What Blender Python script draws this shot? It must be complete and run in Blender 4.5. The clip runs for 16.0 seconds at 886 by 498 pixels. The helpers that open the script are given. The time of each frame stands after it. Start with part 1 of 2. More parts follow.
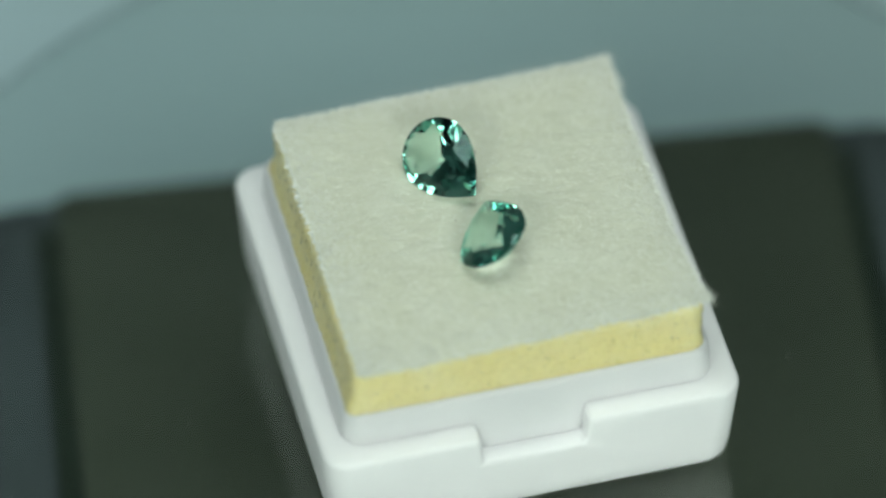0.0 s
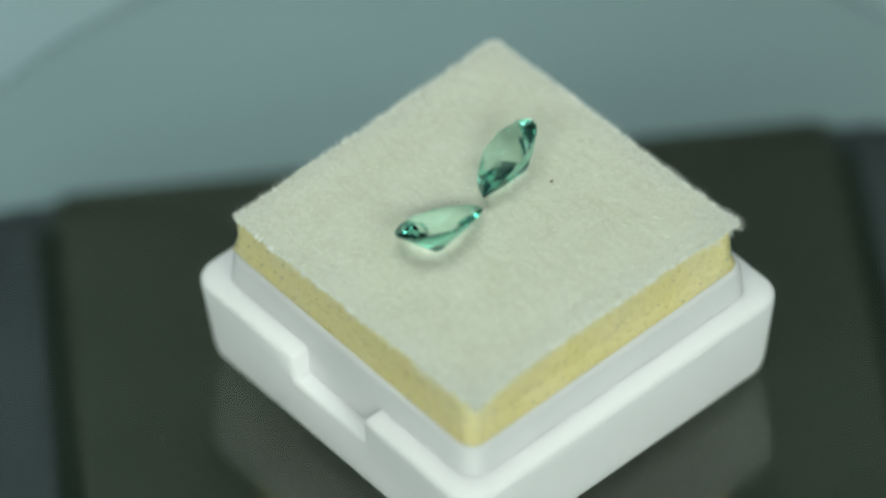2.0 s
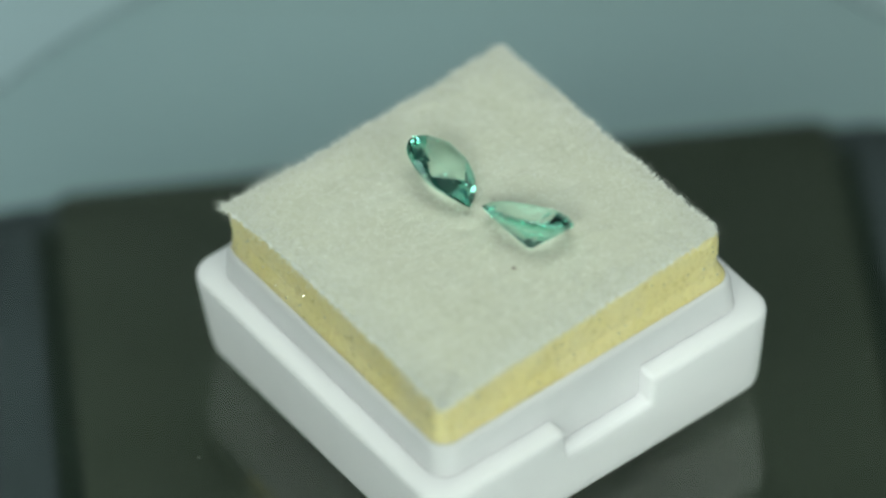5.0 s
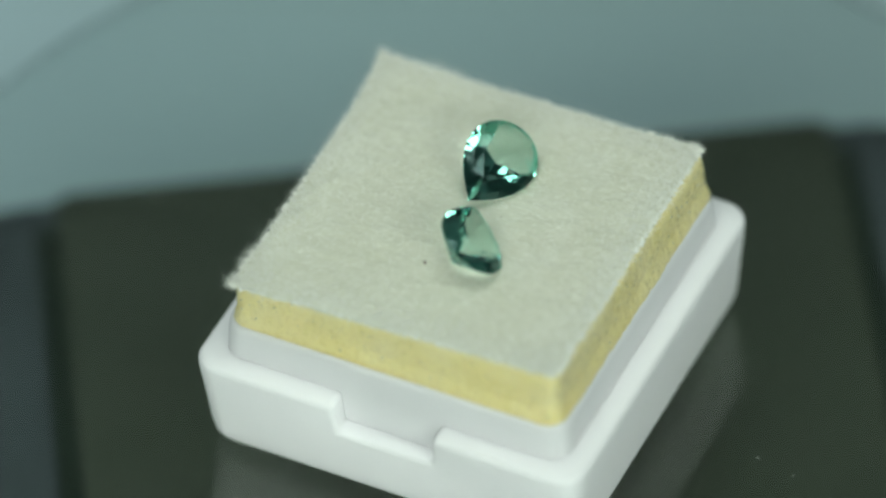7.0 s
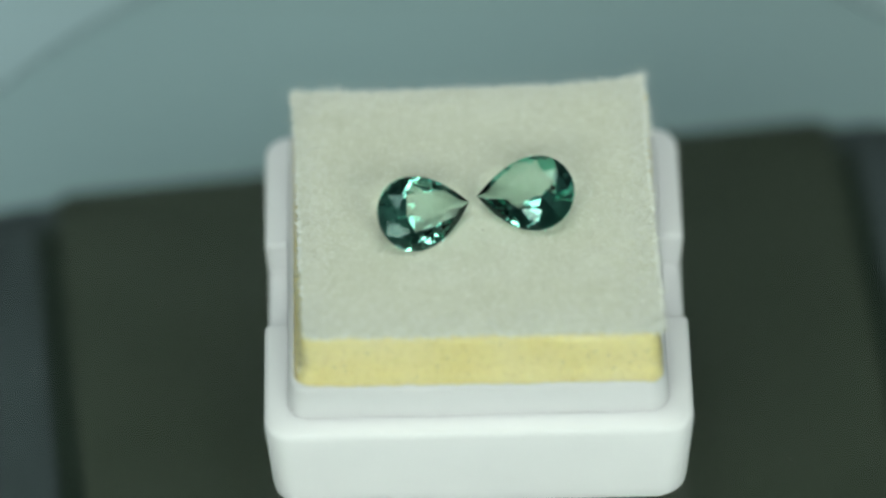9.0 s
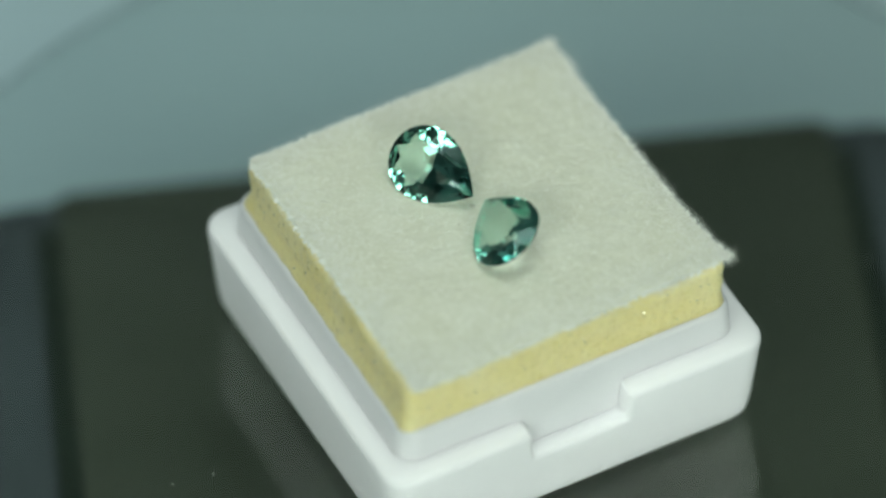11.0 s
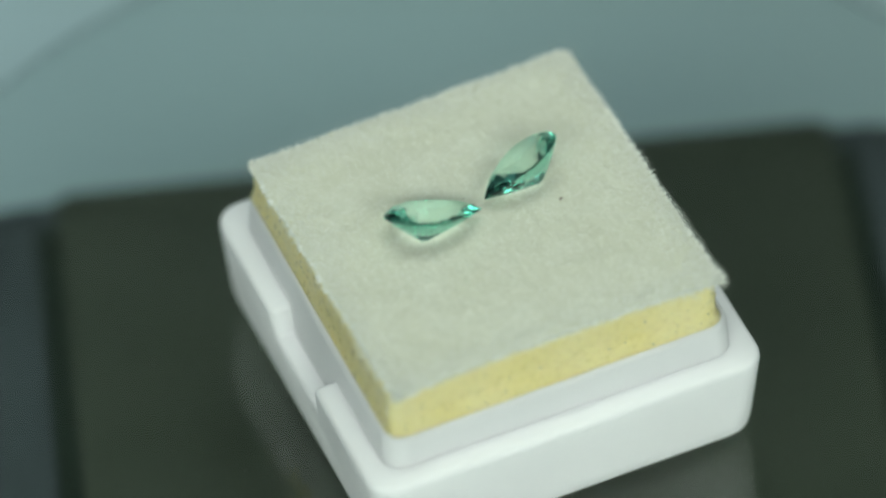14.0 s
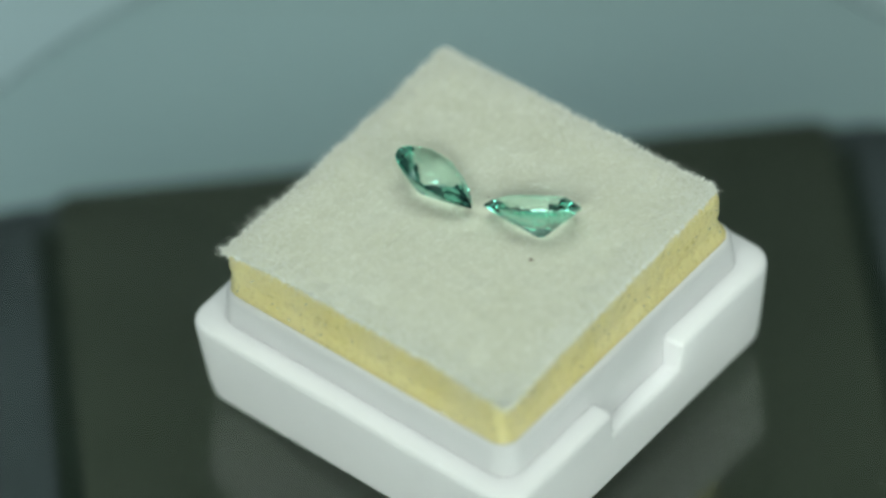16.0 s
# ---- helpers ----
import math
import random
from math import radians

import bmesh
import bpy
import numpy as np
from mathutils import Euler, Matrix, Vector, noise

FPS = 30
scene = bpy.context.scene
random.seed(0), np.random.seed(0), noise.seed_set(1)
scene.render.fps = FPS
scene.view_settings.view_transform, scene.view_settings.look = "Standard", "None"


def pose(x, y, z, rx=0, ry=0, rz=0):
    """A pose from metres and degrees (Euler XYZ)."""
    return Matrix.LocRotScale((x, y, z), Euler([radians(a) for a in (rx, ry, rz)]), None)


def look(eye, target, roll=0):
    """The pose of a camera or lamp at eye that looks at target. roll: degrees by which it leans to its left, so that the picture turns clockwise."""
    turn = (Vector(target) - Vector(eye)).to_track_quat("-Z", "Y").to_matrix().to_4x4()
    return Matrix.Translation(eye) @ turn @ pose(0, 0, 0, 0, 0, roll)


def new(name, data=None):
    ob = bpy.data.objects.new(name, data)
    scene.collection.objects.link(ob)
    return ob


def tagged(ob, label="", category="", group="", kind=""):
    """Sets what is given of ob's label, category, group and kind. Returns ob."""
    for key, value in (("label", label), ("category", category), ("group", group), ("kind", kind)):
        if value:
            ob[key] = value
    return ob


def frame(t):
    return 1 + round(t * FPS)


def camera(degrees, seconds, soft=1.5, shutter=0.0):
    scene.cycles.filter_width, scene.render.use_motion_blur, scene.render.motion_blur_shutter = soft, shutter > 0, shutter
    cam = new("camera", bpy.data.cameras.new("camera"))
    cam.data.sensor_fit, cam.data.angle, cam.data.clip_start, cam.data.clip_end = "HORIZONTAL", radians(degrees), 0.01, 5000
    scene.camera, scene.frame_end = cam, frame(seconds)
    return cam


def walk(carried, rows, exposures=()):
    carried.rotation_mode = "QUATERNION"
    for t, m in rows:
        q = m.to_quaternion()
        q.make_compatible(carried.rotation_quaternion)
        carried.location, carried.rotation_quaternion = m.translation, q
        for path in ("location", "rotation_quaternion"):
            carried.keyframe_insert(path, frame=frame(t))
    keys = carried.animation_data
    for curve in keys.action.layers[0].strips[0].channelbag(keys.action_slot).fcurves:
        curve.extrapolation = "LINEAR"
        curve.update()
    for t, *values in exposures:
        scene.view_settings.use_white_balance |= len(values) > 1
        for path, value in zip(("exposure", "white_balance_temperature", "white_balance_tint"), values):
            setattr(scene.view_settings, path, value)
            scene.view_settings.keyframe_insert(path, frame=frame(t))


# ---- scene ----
MM = 0.001

# ---- camera: stands still on a tripod, looking down at the turntable ----
cam = camera(8.19, 16.0, soft=2.6)
EYE = Vector((0.0, -303.27, 329.47)) * MM
AIM = Vector((-0.0057919, 0.69038932, -0.72341484))
cam.data.dof.use_dof = True
cam.data.dof.focus_distance = 0.437
cam.data.dof.aperture_fstop = 11.0
VIEW = look(EYE, EYE + AIM, -2.438)
walk(cam, [(0.0, VIEW), (16.0, VIEW)])

# ---- world and lamps ----
world = bpy.data.worlds.new("room_air")
scene.world = world
world.use_nodes = True
world.node_tree.nodes["Background"].inputs["Color"].default_value = (0.55, 0.72, 0.78, 1)
world.node_tree.nodes["Background"].inputs["Strength"].default_value = 0.05
scene.view_settings.exposure = 0.0


def area_lamp(name, eye, target, size, watts, colour, spread=180):
    data = bpy.data.lights.new(name, "AREA")
    data.shape, data.size, data.size_y = "RECTANGLE", size[0], size[1]
    data.energy, data.color, data.spread = watts, colour, radians(spread)
    ob = new(name, data)
    ob.matrix_world = look(eye, target)
    return ob


area_lamp("soft_light", (-0.16, -0.46, 0.35), (0, 0, 0.01), (0.28, 0.15), 1.32, (0.875, 1.0, 0.905))
area_lamp("soft_light", (0.21, -0.44, 0.32), (0, 0, 0.01), (0.28, 0.15), 1.24, (0.875, 1.0, 0.905))
# added cool fill for the table's far left; no window stands there
area_lamp("table_fill", (-0.20, 0.34, 0.25), (-0.10, 0.20, -0.03), (0.16, 0.12), 0.13, (0.73, 0.97, 1.0), 50)
# unseen overhead fill, added to lift the cloth and upper faces
area_lamp("overhead_fill", (0.0, 0.10, 1.85), (0, 0.08, 0), (1.15, 0.75), 11.3, (0.86, 1.0, 0.94))


# ---- materials ----
def material(name, colour, rough=0.5, **more):
    m = bpy.data.materials.new(name)
    m.use_nodes = True
    b = m.node_tree.nodes["Principled BSDF"]
    b.inputs["Base Color"].default_value = (*colour, 1)
    b.inputs["Roughness"].default_value = rough
    for key, value in more.items():
        b.inputs[key.replace("_", " ")].default_value = value
    return m


def node(m, kind, **values):
    n = m.node_tree.nodes.new(kind)
    for key, value in values.items():
        n.inputs[key.replace("_", " ")].default_value = value
    return n


def link(m, a, b):
    m.node_tree.links.new(a, b)


def object_coords(m):
    return node(m, "ShaderNodeTexCoord").outputs["Object"]


def noise_tex(m, scale, detail=4.0, rough=0.55, vec=None):
    n = node(m, "ShaderNodeTexNoise", Scale=scale, Detail=detail, Roughness=rough)
    link(m, vec or object_coords(m), n.inputs["Vector"])
    return n.outputs["Fac"]


def ramp(m, fac, stops):
    r = m.node_tree.nodes.new("ShaderNodeValToRGB")
    e = r.color_ramp.elements
    while len(e) < len(stops):
        e.new(0.5)
    for k, (at, col) in zip(e, stops):
        k.position, k.color = at, (*col, 1)
    link(m, fac, r.inputs["Fac"])
    return r.outputs["Color"]


def bsdf(m):
    return m.node_tree.nodes["Principled BSDF"]


def bumps(m, heights):
    """Stacked bumps: (height, strength, distance in metres)."""
    last = None
    for h, strength, dist in heights:
        b = node(m, "ShaderNodeBump", Strength=strength, Distance=dist)
        link(m, h, b.inputs["Height"])
        if last:
            link(m, last, b.inputs["Normal"])
        last = b.outputs["Normal"]
    link(m, last, bsdf(m).inputs["Normal"])


def mat_white_plastic():
    m = material("white_plastic", (0.80, 0.82, 0.84), 0.34, Specular_IOR_Level=0.3, Subsurface_Weight=0.45, Subsurface_Scale=0.003)
    bsdf(m).inputs["Subsurface Radius"].default_value = (1.0, 1.0, 1.0)
    link(m, ramp(m, noise_tex(m, 160), [(0.3, (0.905, 0.89, 0.915)), (0.7, (0.935, 0.915, 0.94))]), bsdf(m).inputs["Base Color"])
    link(m, ramp(m, noise_tex(m, 700), [(0.3, (0.38,) * 3), (0.75, (0.55,) * 3)]), bsdf(m).inputs["Roughness"])
    bumps(m, [(noise_tex(m, 260, 2), 0.12, 0.0003), (noise_tex(m, 5000, 2), 0.05, 0.00003)])
    return m


def mat_foam():
    m = material("yellow_foam", (0.78, 0.68, 0.24), 0.45, Subsurface_Weight=0.5, Subsurface_Scale=0.0015)
    bsdf(m).inputs["Subsurface Radius"].default_value = (1.0, 0.95, 0.55)
    broad = ramp(m, noise_tex(m, 220, 3), [(0.3, (0.855, 0.73, 0.32)), (0.7, (0.895, 0.79, 0.43))])
    v = node(m, "ShaderNodeTexVoronoi", Scale=2600.0)
    link(m, object_coords(m), v.inputs["Vector"])
    pores = ramp(m, v.outputs["Distance"], [(0.0, (0.70, 0.64, 0.50)), (0.45, (1, 1, 1))])
    mix = m.node_tree.nodes.new("ShaderNodeMix")
    mix.data_type, mix.blend_type = "RGBA", "MULTIPLY"
    mix.inputs["Factor"].default_value = 0.4
    link(m, broad, mix.inputs["A"])
    link(m, pores, mix.inputs["B"])
    link(m, mix.outputs["Result"], bsdf(m).inputs["Base Color"])
    link(m, ramp(m, noise_tex(m, 1500), [(0.35, (0.2,) * 3), (0.6, (0.6,) * 3)]), bsdf(m).inputs["Roughness"])
    bumps(m, [(v.outputs["Distance"], 0.35, 0.0001), (noise_tex(m, 2600, 3), 0.4, 0.0001), (noise_tex(m, 400, 3), 0.3, 0.0003)])
    return m


def mat_cloth():
    """Brushed flannel: short rows of raised stitches along y under a soft nap."""
    m = material("cream_flannel", (0.72, 0.71, 0.62), 0.95, Sheen_Weight=0.25)
    bsdf(m).inputs["Specular IOR Level"].default_value = 0.1
    stretch = node(m, "ShaderNodeMapping", Scale=(1900.0, 620.0, 600.0))
    link(m, object_coords(m), stretch.inputs["Vector"])
    stitch = noise_tex(m, 1.0, 2.0, 0.5, stretch.outputs["Vector"])
    patches = ramp(m, noise_tex(m, 260, 5, 0.6), [(0.3, (0.695, 0.695, 0.565)), (0.5, (0.72, 0.72, 0.60)), (0.72, (0.755, 0.76, 0.65))])
    rows = ramp(m, stitch, [(0.3, (0.955, 0.955, 0.945)), (0.55, (0.99, 0.99, 0.985)), (0.75, (1.0, 1.0, 1.0))])
    mix = m.node_tree.nodes.new("ShaderNodeMix")
    mix.data_type, mix.blend_type = "RGBA", "MULTIPLY"
    mix.inputs["Factor"].default_value = 1.0
    link(m, patches, mix.inputs["A"])
    link(m, rows, mix.inputs["B"])
    link(m, mix.outputs["Result"], bsdf(m).inputs["Base Color"])
    bumps(m, [(noise_tex(m, 380, 3, 0.55), 0.20, 0.0005), (stitch, 0.30, 0.0003), (noise_tex(m, 2400, 3, 0.6), 0.16, 0.0002)])
    return m


def mat_glass(name, colour, ior, rough=0.0):
    return material(name, colour, rough, Transmission_Weight=1.0, IOR=ior)


def mat_gem():
    """Clear but dimmed where light goes straight through, deep sea green where it is thrown back inside."""
    m = bpy.data.materials.new("sea_green_gemstone")
    m.use_nodes = True
    m.node_tree.nodes.remove(bsdf(m))
    ior = 1.57
    # refraction colour dimmed to offset the extra light on cloth below the stones
    refr = node(m, "ShaderNodeBsdfRefraction", Color=(0.78, 0.87, 0.84, 1), Roughness=0.0, IOR=ior)
    gloss = node(m, "ShaderNodeBsdfGlossy", Color=(0.65, 0.98, 0.925, 1), Roughness=0.0)
    fres = node(m, "ShaderNodeFresnel", IOR=ior)
    mix = node(m, "ShaderNodeMixShader")
    link(m, fres.outputs["Fac"], mix.inputs["Fac"])
    link(m, refr.outputs["BSDF"], mix.inputs[1])
    link(m, gloss.outputs["BSDF"], mix.inputs[2])
    link(m, mix.outputs["Shader"], m.node_tree.nodes["Material Output"].inputs["Surface"])
    return m


def mat_dark(name, a, b, rough, scale=120):
    m = material(name, a, rough)
    bsdf(m).inputs["Specular IOR Level"].default_value = 0.12
    link(m, ramp(m, noise_tex(m, scale), [(0.3, a), (0.7, b)]), bsdf(m).inputs["Base Color"])
    bumps(m, [(noise_tex(m, 3000, 2), 0.12, 0.00005)])
    return m


def mat_table():
    m = material("table_paint", (0.26, 0.32, 0.32), 0.5)
    link(m, ramp(m, noise_tex(m, 9, 3), [(0.3, (0.29, 0.38, 0.385)), (0.7, (0.33, 0.425, 0.45))]), bsdf(m).inputs["Base Color"])
    bumps(m, [(noise_tex(m, 900, 3), 0.1, 0.0001)])
    return m


WHITE_PLASTIC = mat_white_plastic()
FOAM = mat_foam()
CLOTH = mat_cloth()
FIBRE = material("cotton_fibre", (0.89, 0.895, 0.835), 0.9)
GEM = mat_gem()
CLEAR = mat_glass("clear_acrylic", (0.90, 0.945, 0.925), 1.49)
BASE_BLACK = mat_dark("black_plastic", (0.024, 0.031, 0.033), (0.030, 0.038, 0.041), 0.55)
PANEL_DARK = mat_dark("dark_green_panel", (0.019, 0.0245, 0.016), (0.0245, 0.030, 0.021), 0.6)
GROOVE = material("groove_black", (0.012, 0.017, 0.013), 0.9, Specular_IOR_Level=0.0)
STEEL = material("spindle_steel", (0.5, 0.5, 0.5), 0.3, Metallic=1.0)
TABLE = mat_table()
PAINT = mat_dark("wall_paint", (0.42, 0.44, 0.44), (0.48, 0.50, 0.50), 0.8, 3)
DARK_BACKING = mat_dark("dark_backing", (0.03, 0.032, 0.034), (0.045, 0.048, 0.05), 0.9, 5)
GLINT = material("shiny_grain", (0.97, 0.95, 0.85), 0.10, Metallic=0.7)
FLOOR = mat_dark("floor_vinyl", (0.10, 0.10, 0.10), (0.14, 0.14, 0.13), 0.6, 6)
DUST = material("dust", (0.55, 0.58, 0.55), 0.8)
LINT = material("brown_lint", (0.14, 0.07, 0.05), 0.8)


# ---- mesh helpers ----
def finish(bm, name, smooth=None):
    bmesh.ops.recalc_face_normals(bm, faces=bm.faces)
    me = bpy.data.meshes.new(name)
    bm.to_mesh(me)
    bm.free()
    if smooth is not None:
        me.shade_smooth()
        me.set_sharp_from_angle(angle=radians(smooth))
    return me


def part(name, bm, mat, parent=None, label="", smooth=None):
    me = finish(bm, name, smooth)
    me.materials.append(mat)
    ob = new(name, me)
    ob.parent = parent
    return tagged(ob, label)


def rounded_rect(hx, hy, r, n=6):
    pts = []
    for sx, sy, a0 in ((1, 1, 0), (-1, 1, 90), (-1, -1, 180), (1, -1, 270)):
        for i in range(n + 1):
            a = radians(a0 + 90 * i / n)
            pts.append((sx * (hx - r) + r * math.cos(a), sy * (hy - r) + r * math.sin(a)))
    return pts


def loft(rings, cap=True):
    """Joins rings of equal length, each a list of 3D points, given from below to above."""
    bm = bmesh.new()
    loops = [[bm.verts.new(p) for p in ring] for ring in rings]
    n = len(loops[0])
    for a, b in zip(loops, loops[1:]):
        for i in range(n):
            bm.faces.new((a[i], a[(i + 1) % n], b[(i + 1) % n], b[i]))
    if cap:
        bm.faces.new(loops[0][::-1])
        bm.faces.new(loops[-1])
    return bm


def ring_rect(hx, hy, r, z, n=6):
    return [(x * MM, y * MM, z * MM) for x, y in rounded_rect(hx, hy, r, n)]


def ring_circle(r, z, n=160):
    return [(r * MM * math.cos(2 * math.pi * i / n), r * MM * math.sin(2 * math.pi * i / n), z * MM) for i in range(n)]


def slab(hx, hy, r, z0, z1, e=0.0005, n=6):
    """A plate with rounded corners and eased edges, in metres."""
    rows = [(z0, e), (z0 + e, 0), (z1 - e, 0), (z1 - 0.3 * e, 0.3 * e), (z1, e)]
    return loft([[(x, y, z) for x, y in rounded_rect(hx - d, hy - d, r, n)] for z, d in rows])


# ---- the room and the table ----
DISC_Z, DISC_T = -0.44, 0.9
TABLE_Z = -34.0


def build_room():
    def box(name, x0, x1, y0, y1, z0, z1, mat, label, category):
        bm = bmesh.new()
        bmesh.ops.create_cube(bm, size=1)
        for v in bm.verts:
            v.co = Vector(((x0, x1)[v.co.x > 0], (y0, y1)[v.co.y > 0], (z0, z1)[v.co.z > 0]))
        return tagged(part(name, bm, mat), label, category, kind="structure")

    box("wall_north", -1.8, 1.8, 1.7, 1.8, -0.78, 2.0, PAINT, "plain grey painted wall behind the table", "wall")
    # unseen wall, made dark so the gem facets have something black to reflect
    box("wall_south", -1.8, 1.8, -1.8, -1.7, -0.78, 2.0, DARK_BACKING, "unseen wall made dark for black reflections in the gemstones", "wall")
    box("wall_east", 1.7, 1.8, -1.7, 1.7, -0.78, 2.0, PAINT, "plain grey painted wall", "wall")
    box("wall_west", -1.8, -1.7, -1.7, 1.7, -0.78, 2.0, PAINT, "plain grey painted wall", "wall")
    box("ceiling", -1.8, 1.8, -1.8, 1.8, 2.0, 2.1, PAINT, "plain grey painted ceiling", "ceiling")
    box("floor", -1.8, 1.8, -1.8, 1.8, -0.88, -0.78, FLOOR, "dark grey vinyl floor under the table", "floor")


def build_table():
    top = TABLE_Z * MM
    table = tagged(new("table"), "blue-grey painted table under the turntable", "table")
    table.location = (0, 0, -0.78)
    part("tabletop", slab(0.7, 0.55, 0.02, top - 0.03 + 0.78, top + 0.78, 0.002), TABLE, table, smooth=35)
    for sx in (-1, 1):
        for sy in (-1, 1):
            leg = part("leg", slab(0.025, 0.025, 0.005, 0.0, top - 0.03 + 0.78, 0.002), TABLE, table, smooth=35)
            leg.location = (sx * 0.62, sy * 0.47, 0)


# ---- the turntable ----
def build_turntable():
    table = tagged(new("turntable"), "turntable with black plastic base and round clear acrylic disc", "turntable")
    table.location = (0, 0, TABLE_Z * MM)
    at = pose(0.3 * MM, 0.0 * MM, 0, 0, 0, 5.0)
    h = -12.0 - TABLE_Z
    hx, hy = 39.3, 32.7
    rows = [(0, 1.2), (0.8, 0.3), (2, 0), (h - 3.4, 0), (h - 1.6, 0.15), (h - 0.9, 0.6), (h - 0.5, 1.3)]
    body = loft([ring_rect(hx - d, hy - d, 6.5 - min(d, 2), z, 8) for z, d in rows])
    part("body", body, BASE_BLACK, table, "black plastic base", 40).matrix_basis = at
    # flat panel between two grooves, and a shoulder on either side
    part("panel", slab(0.0301, (hy - 0.4) * MM, 0.0012, (h - 0.7) * MM, h * MM, 0.0006), PANEL_DARK, table, "dark green-black flat panel", 35).matrix_basis = at
    for s in (-1, 1):
        sh = part("shoulder", slab(0.0024, (hy - 2.2) * MM, 0.0018, (h - 0.7) * MM, (h - 0.1) * MM, 0.0005), BASE_BLACK, table, smooth=35)
        sh.matrix_basis = at @ pose(s * 0.0342, 0, 0)
        g = part("groove", slab(0.0008, (hy - 3.5) * MM, 0.0002, (h - 0.7) * MM, (h - 0.45) * MM, 0.00005), GROOVE, table)
        g.matrix_basis = at @ pose(s * 0.03095, 0, 0)
    part("spindle", loft([ring_circle(5.0, z, 40) for z in (h - 0.3, h + 1)] + [ring_circle(4.0, z, 40) for z in (h + 1.2, DISC_Z - DISC_T - TABLE_Z)]), STEEL, table, "short steel spindle", 35)
    r, t = 46.9, DISC_T
    rows = [(-t, r - 0.2), (-t + 0.14, r - 0.04), (-t + 0.28, r), (-0.28, r), (-0.14, r - 0.04), (0, r - 0.2)]
    disc = part("disc", loft([ring_circle(rr, DISC_Z + z) for z, rr in rows]), CLEAR, table, "round glossy clear acrylic disc", 25)
    disc.visible_shadow = False
    return disc


def flake(bm, x, y, z, size, rng, lift=0.4):
    n = 5
    a0 = rng.uniform(0, 6.28)
    low, high = [], []
    for i in range(n):
        a = a0 + 6.28 * i / n
        s = size * rng.uniform(0.6, 1.2)
        low.append(bm.verts.new((x + s * math.cos(a), y + s * math.sin(a), z)))
        high.append(bm.verts.new((x + 0.5 * s * math.cos(a), y + 0.5 * s * math.sin(a), z + lift * size)))
    for i in range(n):
        bm.faces.new((low[i], low[(i + 1) % n], high[(i + 1) % n], high[i]))
    bm.faces.new(high)
    bm.faces.new(low[::-1])


def build_dust():
    rng = random.Random(5)
    bm = bmesh.new()
    for _ in range(110):
        r, a = 45 * math.sqrt(rng.uniform(0.09, 1)), rng.uniform(0, 6.28)
        flake(bm, r * math.cos(a) * MM, r * math.sin(a) * MM, DISC_Z * MM, rng.choice((0.03, 0.04, 0.05, 0.10)) * MM, rng)
    return tagged(part("dust", bm, DUST), "pale dust specks lying on the clear disc", "dust", kind="stuff")


# ---- the gem box, its pad and cloth ----
CENTRE = (0.483, 0.157)
BOX_POSE = Matrix.Translation((CENTRE[0] * MM, CENTRE[1] * MM, 0)) @ Euler((0.0225, 0.004, 0)).to_matrix().to_4x4() @ pose(0, 0, 0, 0, 0, 45)


def box_ring(h, r, z):
    """A ring of the box; its far side stands a little further out."""
    return [(x * MM, (y * 1.007 if y > 0 else y) * MM, z * MM) for x, y in rounded_rect(h, h, r, 7)]


def build_box():
    box = tagged(new("gem_box"), "small square white plastic gem box with notched lip", "gem box")
    rows = [(0.0, 13.7, 1.6), (0.25, 14.2, 1.9), (0.8, 14.55, 2.0), (1.8, 14.68, 2.0), (7.55, 15.05, 1.8), (7.88, 15.02, 1.8), (8.1, 14.9, 1.7),
            (8.2, 14.66, 1.6), (8.2, 13.75, 1.6), (8.26, 13.2, 1.5), (7.0, 13.0, 1.4), (1.2, 12.95, 1.4)]
    shell = new("shell", finish(loft([box_ring(h, r, z) for z, h, r in rows]), "shell"))
    shell.data.materials.append(WHITE_PLASTIC)
    cutters = []
    for s in (-1, 1):
        bm = bmesh.new()
        bmesh.ops.create_cube(bm, size=1)
        for v in bm.verts:
            top = v.co.z > 0
            v.co = Vector((s * (12.0 if v.co.x * s < 0 else 17), 0.15 + (3.95 if top else 3.75) * (1 if v.co.y > 0 else -1), 9.5 if top else 5.5)) * MM
        cut = new("cutter", finish(bm, "cutter"))
        cutters.append(cut)
        mod = shell.modifiers.new("notch", "BOOLEAN")
        mod.operation, mod.solver, mod.object = "DIFFERENCE", "EXACT", cut
    bev = shell.modifiers.new("ease", "BEVEL")
    bev.width, bev.segments, bev.limit_method, bev.angle_limit = 0.42 * MM, 3, "ANGLE", radians(60)
    done = bpy.data.meshes.new_from_object(shell.evaluated_get(bpy.context.evaluated_depsgraph_get()))
    shell.modifiers.clear()
    shell.data = done
    shell.parent = box
    done.shade_smooth()
    done.set_sharp_from_angle(angle=radians(60))
    for c in cutters:
        bpy.data.objects.remove(c)
    tray = [(1.25, 12.9, 1.4), (5.0, 13.42, 1.6), (8.0, 13.42, 1.6), (8.3, 13.36, 1.6), (10.42, 13.24, 1.6), (10.80, 13.16, 1.6), (11.0, 13.0, 1.5),
            (11.03, 12.90, 1.4), (10.84, 12.80, 1.2), (1.6, 12.74, 1.2)]
    rings = [box_ring(h, r, z) for z, h, r in tray]
    # the rim of the inner wall dips a little towards one side
    rings = [[(x, y, z + (0.007 * x - 0.08 * MM if z > 10 * MM else 0)) for x, y, z in ring] for ring in rings]
    part("tray_wall", loft(rings), WHITE_PLASTIC, box, "raised inner wall of the box", 50)
    return box


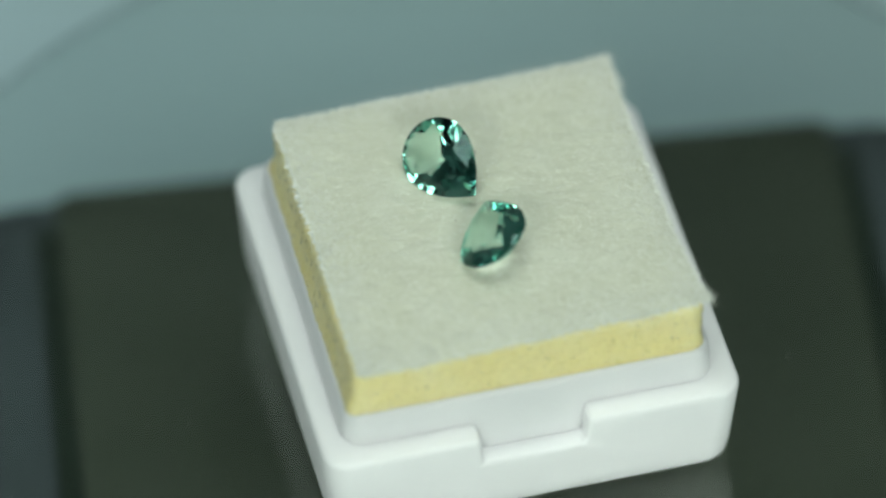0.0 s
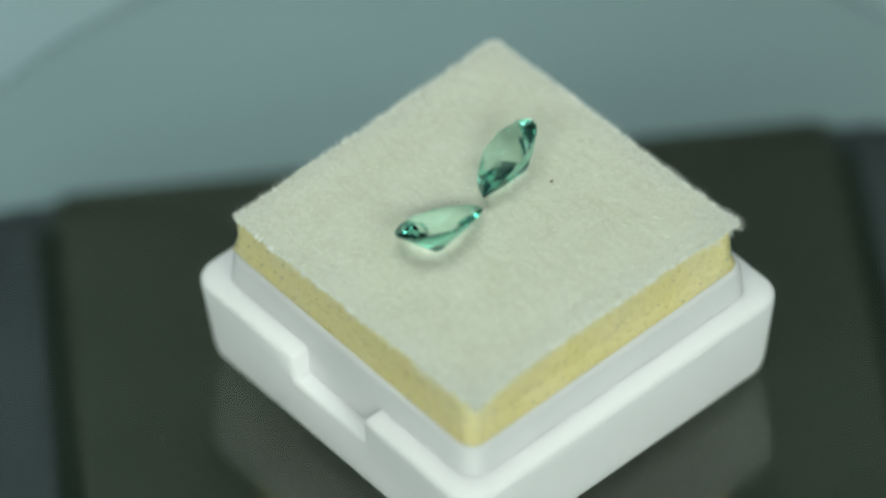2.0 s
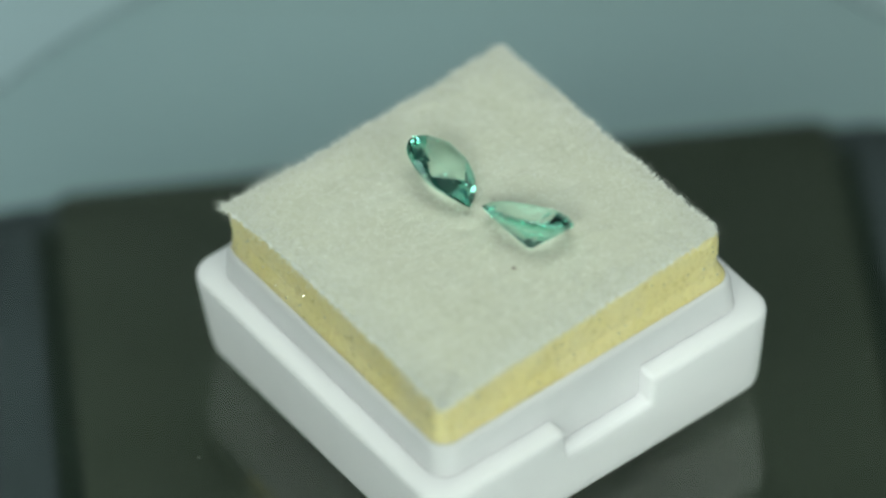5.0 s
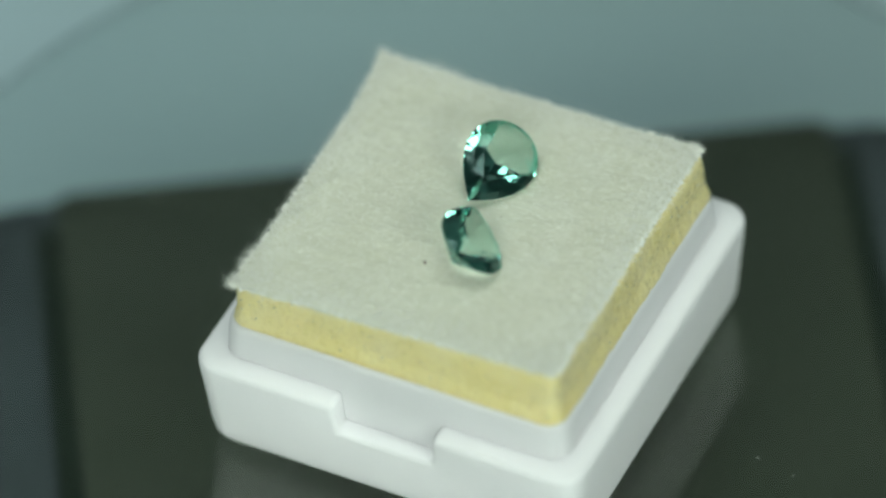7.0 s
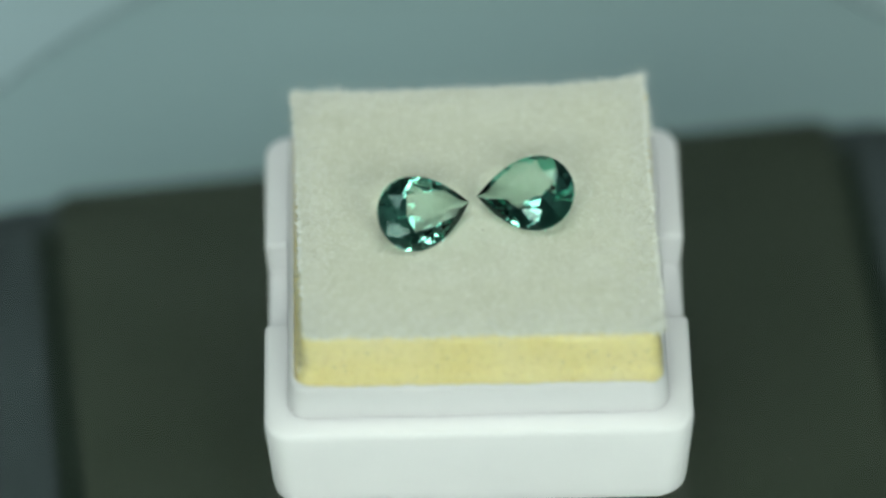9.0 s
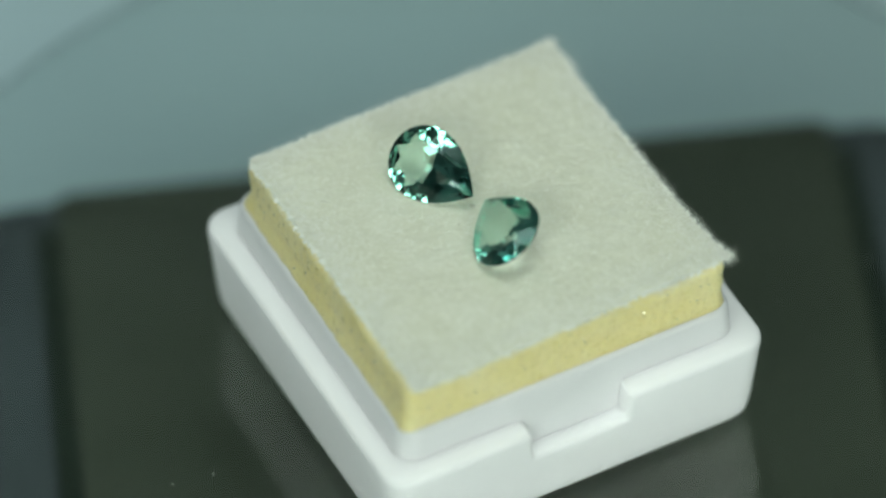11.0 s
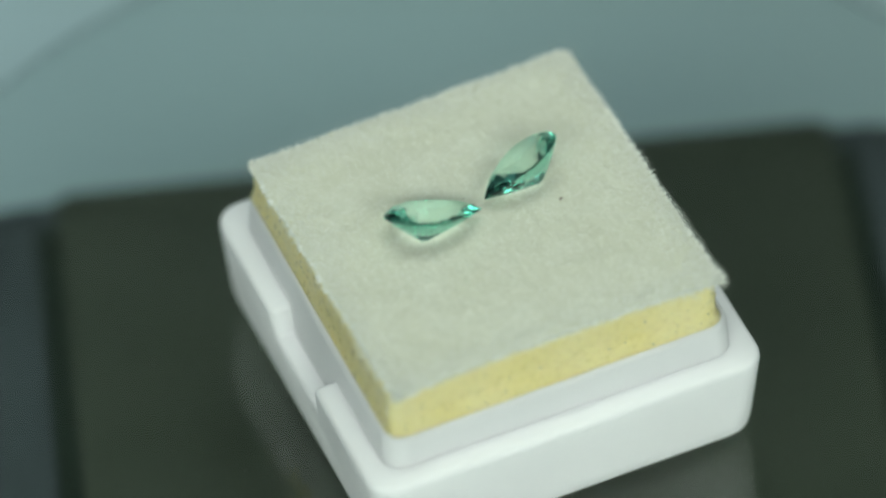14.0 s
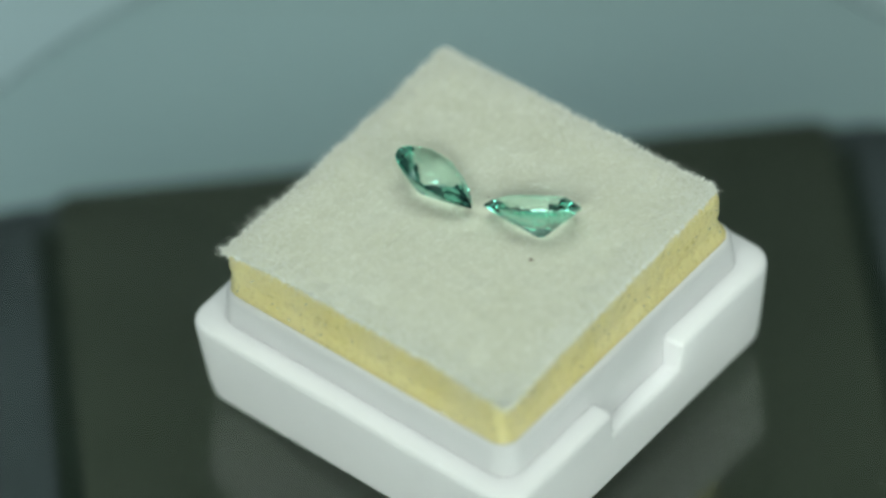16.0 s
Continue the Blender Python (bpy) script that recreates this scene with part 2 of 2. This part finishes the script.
# corners of the cloth in the box's own plan, and their heights
CLOTH_CORNERS = {(-1, -1): (-12.40, -13.17, 15.33), (1, -1): (12.83, -12.51, 14.90), (1, 1): (12.0, 12.4, 15.45), (-1, 1): (-12.95, 12.2, 14.90)}
CLOTH_CORNERS = {k: (v[0], v[1], 15.16 + 0.75 * (v[2] - 15.16)) for k, v in CLOTH_CORNERS.items()}


def cloth_point(u, v):
    """u, v in -1..1: a place on the cloth's top, in millimetres."""
    p = Vector((0, 0, 0))
    for (sx, sy), c in CLOTH_CORNERS.items():
        p += Vector(c) * (1 + sx * u) * (1 + sy * v) / 4
    # two sides are cut a little hollow
    p.y += 0.48 * (1 - 0.35 * u) * (1 - u ** 4) * ((1 - v) / 2) ** 4
    p.x += 0.06 * (1 - v ** 4) * ((1 - u) / 2) ** 4
    p.z -= 0.20 * (1 - v ** 4) * ((1 - u) / 2) ** 5
    p.z += 0.06 * noise.noise((p.x * 0.25, p.y * 0.25, 1)) + 0.05 * noise.noise((p.x * 0.9, p.y * 0.9, 2))
    p.z += 0.08 * (1 - u * u) * (1 - v * v)
    droop = max(abs(u), abs(v))
    p.z -= 0.11 * max(0.0, (droop - 0.93) / 0.07) ** 2
    return p


def foam_point(x, y, z, h):
    """A place on the foam's side: x, y on its plain outline, z its height before the cloth presses on it."""
    up = min(1.0, max(0.0, (z - 10.6) / 1.6))
    up = up * up * (3 - 2 * up)
    d = 0.0
    if z > 10.8:
        d = 0.16 * noise.noise((x * 0.35, y * 0.35, z * 0.3)) + 0.07 * noise.noise((x * 1.7, y * 1.7, z * 1.7)) + 0.05 * noise.noise((x * 4.5, y * 4.5, z * 4.5))
    d += 0.10 * math.sin(max(0.0, (z - 10.5) / 4.0) * math.pi) - (0.25 if z > 14.45 else 0.1 if z > 14.3 else 0)
    f = 1 + (d + 0.36 * (1 - up)) / h
    if z > 11:
        top = cloth_point(max(-1, min(1, x / 12.6)), max(-1, min(1, y / 12.6))).z - 0.11
        z = 11 + (z - 11) * (top - 11) / 3.48
    hollow = 0.40 * up * (1 - (x / h) ** 4) if y < -0.98 * h else 0.0
    return Vector((x * f - 0.16 * up, hollow + (y * 1.02 if y > 0 else y) * f - 0.16 * up, z))


def build_foam():
    h, r = 12.46, 0.85
    zs = [1.62, 2.0, 6.0, 10.0, 10.5, 10.75] + [10.95 + 0.20 * i for i in range(16)] + [14.15, 14.36, 14.48]
    base = []
    pts = rounded_rect(h, h, r, 4)
    for a, b in zip(pts, pts[1:] + pts[:1]):
        k = max(1, int(math.hypot(b[0] - a[0], b[1] - a[1]) / 0.20))
        base += [(a[0] + (b[0] - a[0]) * i / k, a[1] + (b[1] - a[1]) * i / k) for i in range(k)]
    foam = part("foam_pad", loft([[foam_point(x, y, z, h) * MM for x, y in base] for z in zs]), FOAM, smooth=60)
    rng = random.Random(21)
    bm = bmesh.new()
    for _ in range(230):
        side, a, z = rng.randrange(4), rng.uniform(-12.2, 12.2), rng.uniform(11.1, 14.0)
        x, y = ((a, -h), (h, a), (a, h), (-h, a))[side]
        size = rng.choice((0.03, 0.04, 0.05, 0.08)) * MM
        turn = Euler([rng.uniform(0, 6.28) for _ in range(3)]).to_matrix().to_4x4()
        grain = bmesh.ops.create_icosphere(bm, subdivisions=1, radius=size, matrix=turn)
        bmesh.ops.translate(bm, verts=grain["verts"], vec=foam_point(x, y, z, h) * MM)
    tagged(part("grain", bm, GLINT, foam, "tiny shiny grains"), kind="stuff")
    return tagged(foam, "yellow translucent foam pad filling the white gem box", "foam pad")


def build_cloth():
    n = 110
    bm = bmesh.new()
    top, low = {}, {}
    for i in range(n + 1):
        for j in range(n + 1):
            u, v = -1 + 2 * i / n, -1 + 2 * j / n
            p = cloth_point(u, v)
            if i in (0, n) or j in (0, n):
                k = 0.13 * noise.noise((p.x * 2.2, p.y * 2.2, 5)) + 0.22 * noise.noise((p.x * 0.5, p.y * 0.5, 7))
                corner = 0.12 if i in (0, n) and j in (0, n) else 0.0
                p.x += (k - corner) * (1 if u > 0 else -1) * (i in (0, n))
                p.y += (k - corner) * (1 if v > 0 else -1) * (j in (0, n))
            top[i, j] = bm.verts.new(p * MM)
            q = p.copy()
            q.z -= 0.14
            low[i, j] = bm.verts.new(q * MM)
    for i in range(n):
        for j in range(n):
            bm.faces.new((top[i, j], top[i + 1, j], top[i + 1, j + 1], top[i, j + 1]))
            bm.faces.new((low[i, j], low[i, j + 1], low[i + 1, j + 1], low[i + 1, j]))
    for i in range(n):
        for a, b in (((i, 0), (i + 1, 0)), ((i + 1, n), (i, n)), ((0, i + 1), (0, i)), ((n, i), (n, i + 1))):
            bm.faces.new((top[a], low[a], low[b], top[b]))
    cloth = part("cloth", bm, CLOTH, smooth=60)
    tagged(cloth, "square of cream flannel cloth with frayed edges on the foam pad", "cloth")

    # cut loops of the weave along the edges
    rng = random.Random(17)
    bm = bmesh.new()
    for k in range(4):
        s = -0.985
        while s < 0.985:
            u, v, out = ((s, -1, (0, -1)), (1, s, (1, 0)), (s, 1, (0, 1)), (-1, s, (-1, 0)))[k]
            p = cloth_point(u * 0.995, v * 0.995)
            push = 0.22 * noise.noise((p.x * 0.5, p.y * 0.5, 7)) + rng.uniform(-0.02, 0.16)
            got = bmesh.ops.create_icosphere(bm, subdivisions=1, radius=rng.choice((0.07, 0.08, 0.10, 0.12, 0.15)))
            for w in got["verts"]:
                w.co = Vector((w.co.x * (1 + 0.7 * abs(out[0])), w.co.y * (1 + 0.7 * abs(out[1])), w.co.z)) * rng.uniform(0.85, 1.15)
                w.co = (w.co + p + Vector((out[0] * push, out[1] * push, rng.uniform(-0.07, 0.05)))) * MM
            s += rng.uniform(0.012, 0.05)
    tagged(part("edge_loop", bm, FIBRE, cloth, "cut white cotton loops along the edge", 60), kind="stuff")

    # nap and frayed threads
    rng = random.Random(11)
    verts, faces = [], []

    def hair(p, d, length, radius, curl):
        d = d.normalized()
        side = d.cross(Vector((0.3, 0.2, 1))).normalized()
        up = side.cross(d)
        bend = Vector((rng.uniform(-1, 1), rng.uniform(-1, 1), rng.uniform(-1, 0.6))) * curl
        rows = []
        q = p.copy()
        for k in range(4):
            rr = radius * (1 - 0.25 * k)
            rows.append(len(verts))
            for a in (0, 2.094, 4.188):
                verts.append((q + (side * math.cos(a) + up * math.sin(a)) * rr) * MM)
            q = q + (d + bend * k).normalized() * length / 3
        for a, b in zip(rows, rows[1:]):
            for i in range(3):
                faces.append((a + i, a + (i + 1) % 3, b + (i + 1) % 3, b + i))

    for _ in range(9000):
        u, v = rng.uniform(-1, 1), rng.uniform(-1, 1)
        a = rng.uniform(0, 6.28)
        hair(cloth_point(u, v), Vector((math.cos(a), math.sin(a), rng.uniform(0.05, 0.5))), rng.uniform(0.25, 0.8), rng.uniform(0.010, 0.017), 0.5)
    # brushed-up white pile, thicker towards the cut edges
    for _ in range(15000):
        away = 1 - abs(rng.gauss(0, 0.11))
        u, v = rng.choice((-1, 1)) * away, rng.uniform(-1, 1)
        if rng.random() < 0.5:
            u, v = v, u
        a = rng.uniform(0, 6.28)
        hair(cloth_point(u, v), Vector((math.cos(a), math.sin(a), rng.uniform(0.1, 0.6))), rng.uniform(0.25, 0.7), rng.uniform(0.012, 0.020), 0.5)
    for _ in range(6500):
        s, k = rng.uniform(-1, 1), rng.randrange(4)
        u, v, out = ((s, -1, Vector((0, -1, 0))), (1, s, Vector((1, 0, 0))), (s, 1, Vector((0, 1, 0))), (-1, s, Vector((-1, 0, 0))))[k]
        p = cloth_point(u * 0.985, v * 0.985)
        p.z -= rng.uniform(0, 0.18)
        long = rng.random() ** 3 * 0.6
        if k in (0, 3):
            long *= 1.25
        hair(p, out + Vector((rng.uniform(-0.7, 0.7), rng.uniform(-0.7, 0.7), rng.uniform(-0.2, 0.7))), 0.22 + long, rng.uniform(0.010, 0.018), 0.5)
    # two tufts of long fuzz pulled out of the sides
    for u0, v0, out in ((0.78, -1, Vector((0.25, -1, 0.25))), (-1, -0.62, Vector((-1, -0.3, 0.2)))):
        for _ in range(150):
            p = cloth_point(max(-0.99, min(0.99, u0 + (abs(u0) < 1) * rng.gauss(0, 0.09))), max(-0.99, min(0.99, v0 + (abs(v0) < 1) * rng.gauss(0, 0.09))))
            hair(p, out + Vector([rng.uniform(-0.6, 0.6) for _ in range(3)]), rng.uniform(0.4, 1.3), rng.uniform(0.008, 0.014), 0.8)
    for (sx, sy), count, reach in (((-1, -1), 130, 1.3), ((1, -1), 130, 1.1), ((-1, 1), 70, 0.7), ((1, 1), 40, 0.5)):
        for _ in range(count):
            p = cloth_point(sx * rng.uniform(0.94, 0.99), sy * rng.uniform(0.94, 0.99))
            d = Vector((sx * rng.uniform(0.1, 1), sy * rng.uniform(0.1, 1), rng.uniform(-0.4, 0.7)))
            hair(p, d, reach * rng.uniform(0.4, 1.0), rng.uniform(0.007, 0.013), 0.7)
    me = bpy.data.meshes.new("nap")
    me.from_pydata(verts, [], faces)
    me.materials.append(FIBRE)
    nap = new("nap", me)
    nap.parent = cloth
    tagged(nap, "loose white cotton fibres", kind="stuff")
    return cloth


def build_lint(x, y, size, label):
    """A speck of two crumbs; x, y in millimetres on the cloth."""
    rng = random.Random(3)
    z = cloth_point(x / 12.6, y / 12.6).z
    bm = bmesh.new()
    flake(bm, x * MM, y * MM, (z - 0.01) * MM, size * MM, rng, 0.8)
    flake(bm, (x + 0.85 * size) * MM, (y + 0.4 * size) * MM, (z - 0.01) * MM, 0.65 * size * MM, rng, 0.8)
    return tagged(part("lint_speck", bm, LINT), label, "lint speck", "lint on the cloth")


# ---- the two gemstones ----
def pear(k, n, turn=0.0):
    """Outline of a pear cut, tip at 0 and round end at 1 along x, scaled by k about its middle."""
    pts = []
    for i in range(n):
        a = 2 * math.pi * (i + turn) / n
        c, s = math.cos(a), math.sin(a)
        if c >= 0:
            x, y = 0.62 + 0.38 * c, 0.5 * s
        else:
            x, y = 0.62 * (1 + c), 0.5 * (1 if s > 0 else -1) * (1 - (-c) ** 2.0)
        pts.append((0.6 + k * (x - 0.6), k * y))
    return pts


def build_gem(length, width, depth, culet=0.6):
    crown = 0.14 * width
    bm = bmesh.new()

    def ring(k, n, turn, z, slim=1.0):
        for x, y in pear(k, n, turn):
            bm.verts.new((x * length * MM, slim * y * width * MM, z * MM))

    ring(0.62, 8, 0.5, crown, 0.88)
    ring(0.85, 8, 0.0, 0.58 * crown)
    ring(1.0, 32, 0.0, 0.05)
    ring(1.0, 32, 0.0, -0.05)
    ring(0.83, 16, 0.5, -0.23 * depth)
    ring(0.56, 8, 0.0, -0.52 * depth)
    for x in (culet - 0.03, culet + 0.03):
        bm.verts.new((x * length * MM, 0, -depth * MM))
    got = bmesh.ops.convex_hull(bm, input=bm.verts)
    inner = [g for g in got["geom_interior"] if isinstance(g, bmesh.types.BMVert)]
    bmesh.ops.delete(bm, geom=inner, context="VERTS")
    bmesh.ops.dissolve_limit(bm, angle_limit=radians(1.2), verts=bm.verts, edges=bm.edges)
    bmesh.ops.recalc_face_normals(bm, faces=bm.faces)
    gem = tagged(new("gemstone"), "pear-cut pale sea-green gemstone resting tilted on the cream cloth", "gemstone", "pair of gemstones")
    facets = {"table_facet": [], "crown": [], "girdle": [], "pavilion": []}
    for f in bm.faces:
        zs = [v.co.z / MM for v in f.verts]
        kind = "table_facet" if min(zs) > 0.9 * crown else "crown" if min(zs) > 0 else "girdle" if max(zs) - min(zs) < 0.11 else "pavilion" if max(zs) < 0 else "girdle"
        facets[kind].append([v.co.copy() for v in f.verts])
    bm.free()
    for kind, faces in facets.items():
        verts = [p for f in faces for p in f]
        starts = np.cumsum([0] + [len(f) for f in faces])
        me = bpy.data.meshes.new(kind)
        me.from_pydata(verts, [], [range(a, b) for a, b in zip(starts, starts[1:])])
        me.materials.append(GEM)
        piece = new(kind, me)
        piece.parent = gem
        # table and pavilion shadows off to brighten the cloth; crown and girdle keep theirs
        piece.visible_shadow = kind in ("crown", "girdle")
    return gem


def gem_pose(tip, along, normal):
    x = Vector(along).normalized()
    z = Vector(normal)
    z = (z - x * z.dot(x)).normalized()
    y = z.cross(x)
    m = Matrix((x, y, z)).transposed().to_4x4()
    return Matrix.Translation(Vector(tip) * MM) @ m


build_room()
build_table()
DISC = build_turntable()
DUST_OB = build_dust()
BOX = build_box()
PAD = build_foam()
COVER = build_cloth()
SPECKS = [build_lint(5.59, -0.76, 0.14, "small dark brown lint speck on the cream cloth"),
          build_lint(11.55, 7.0, 0.07, "tiny brown lint speck near the cloth's edge"),
          build_lint(-0.6, 2.2, 0.05, "tiny brown lint speck beside the gemstones")]
GEM_A = build_gem(7.09, 5.34, 2.12)
GEM_B = build_gem(7.02, 5.44, 1.90)
POSE_A = gem_pose((0.41, 0.42, 16.40), (0.349, 0.919, 0.182), (-0.65, 0.097, 0.754))
POSE_B = gem_pose((0.46, -0.47, 16.25), (-0.785, -0.596, 0.167), (-0.202, 0.502, 0.841))


def motions():
    """Everything on the disc turns with it, clockwise from above, once in 11.44 s."""
    for thing, rest in ((DISC, Matrix.Translation((0, 0, -TABLE_Z * MM))), (DUST_OB, Matrix()), (BOX, BOX_POSE), (PAD, BOX_POSE), (COVER, BOX_POSE), *((speck, BOX_POSE) for speck in SPECKS), (GEM_A, POSE_A), (GEM_B, POSE_B)):
        walk(thing, [(0.5 * k, pose(0, 0, 0, 0, 0, -1.85 - 360 * (0.5 * k - 1.9) / 11.439) @ rest) for k in range(33)])


motions()
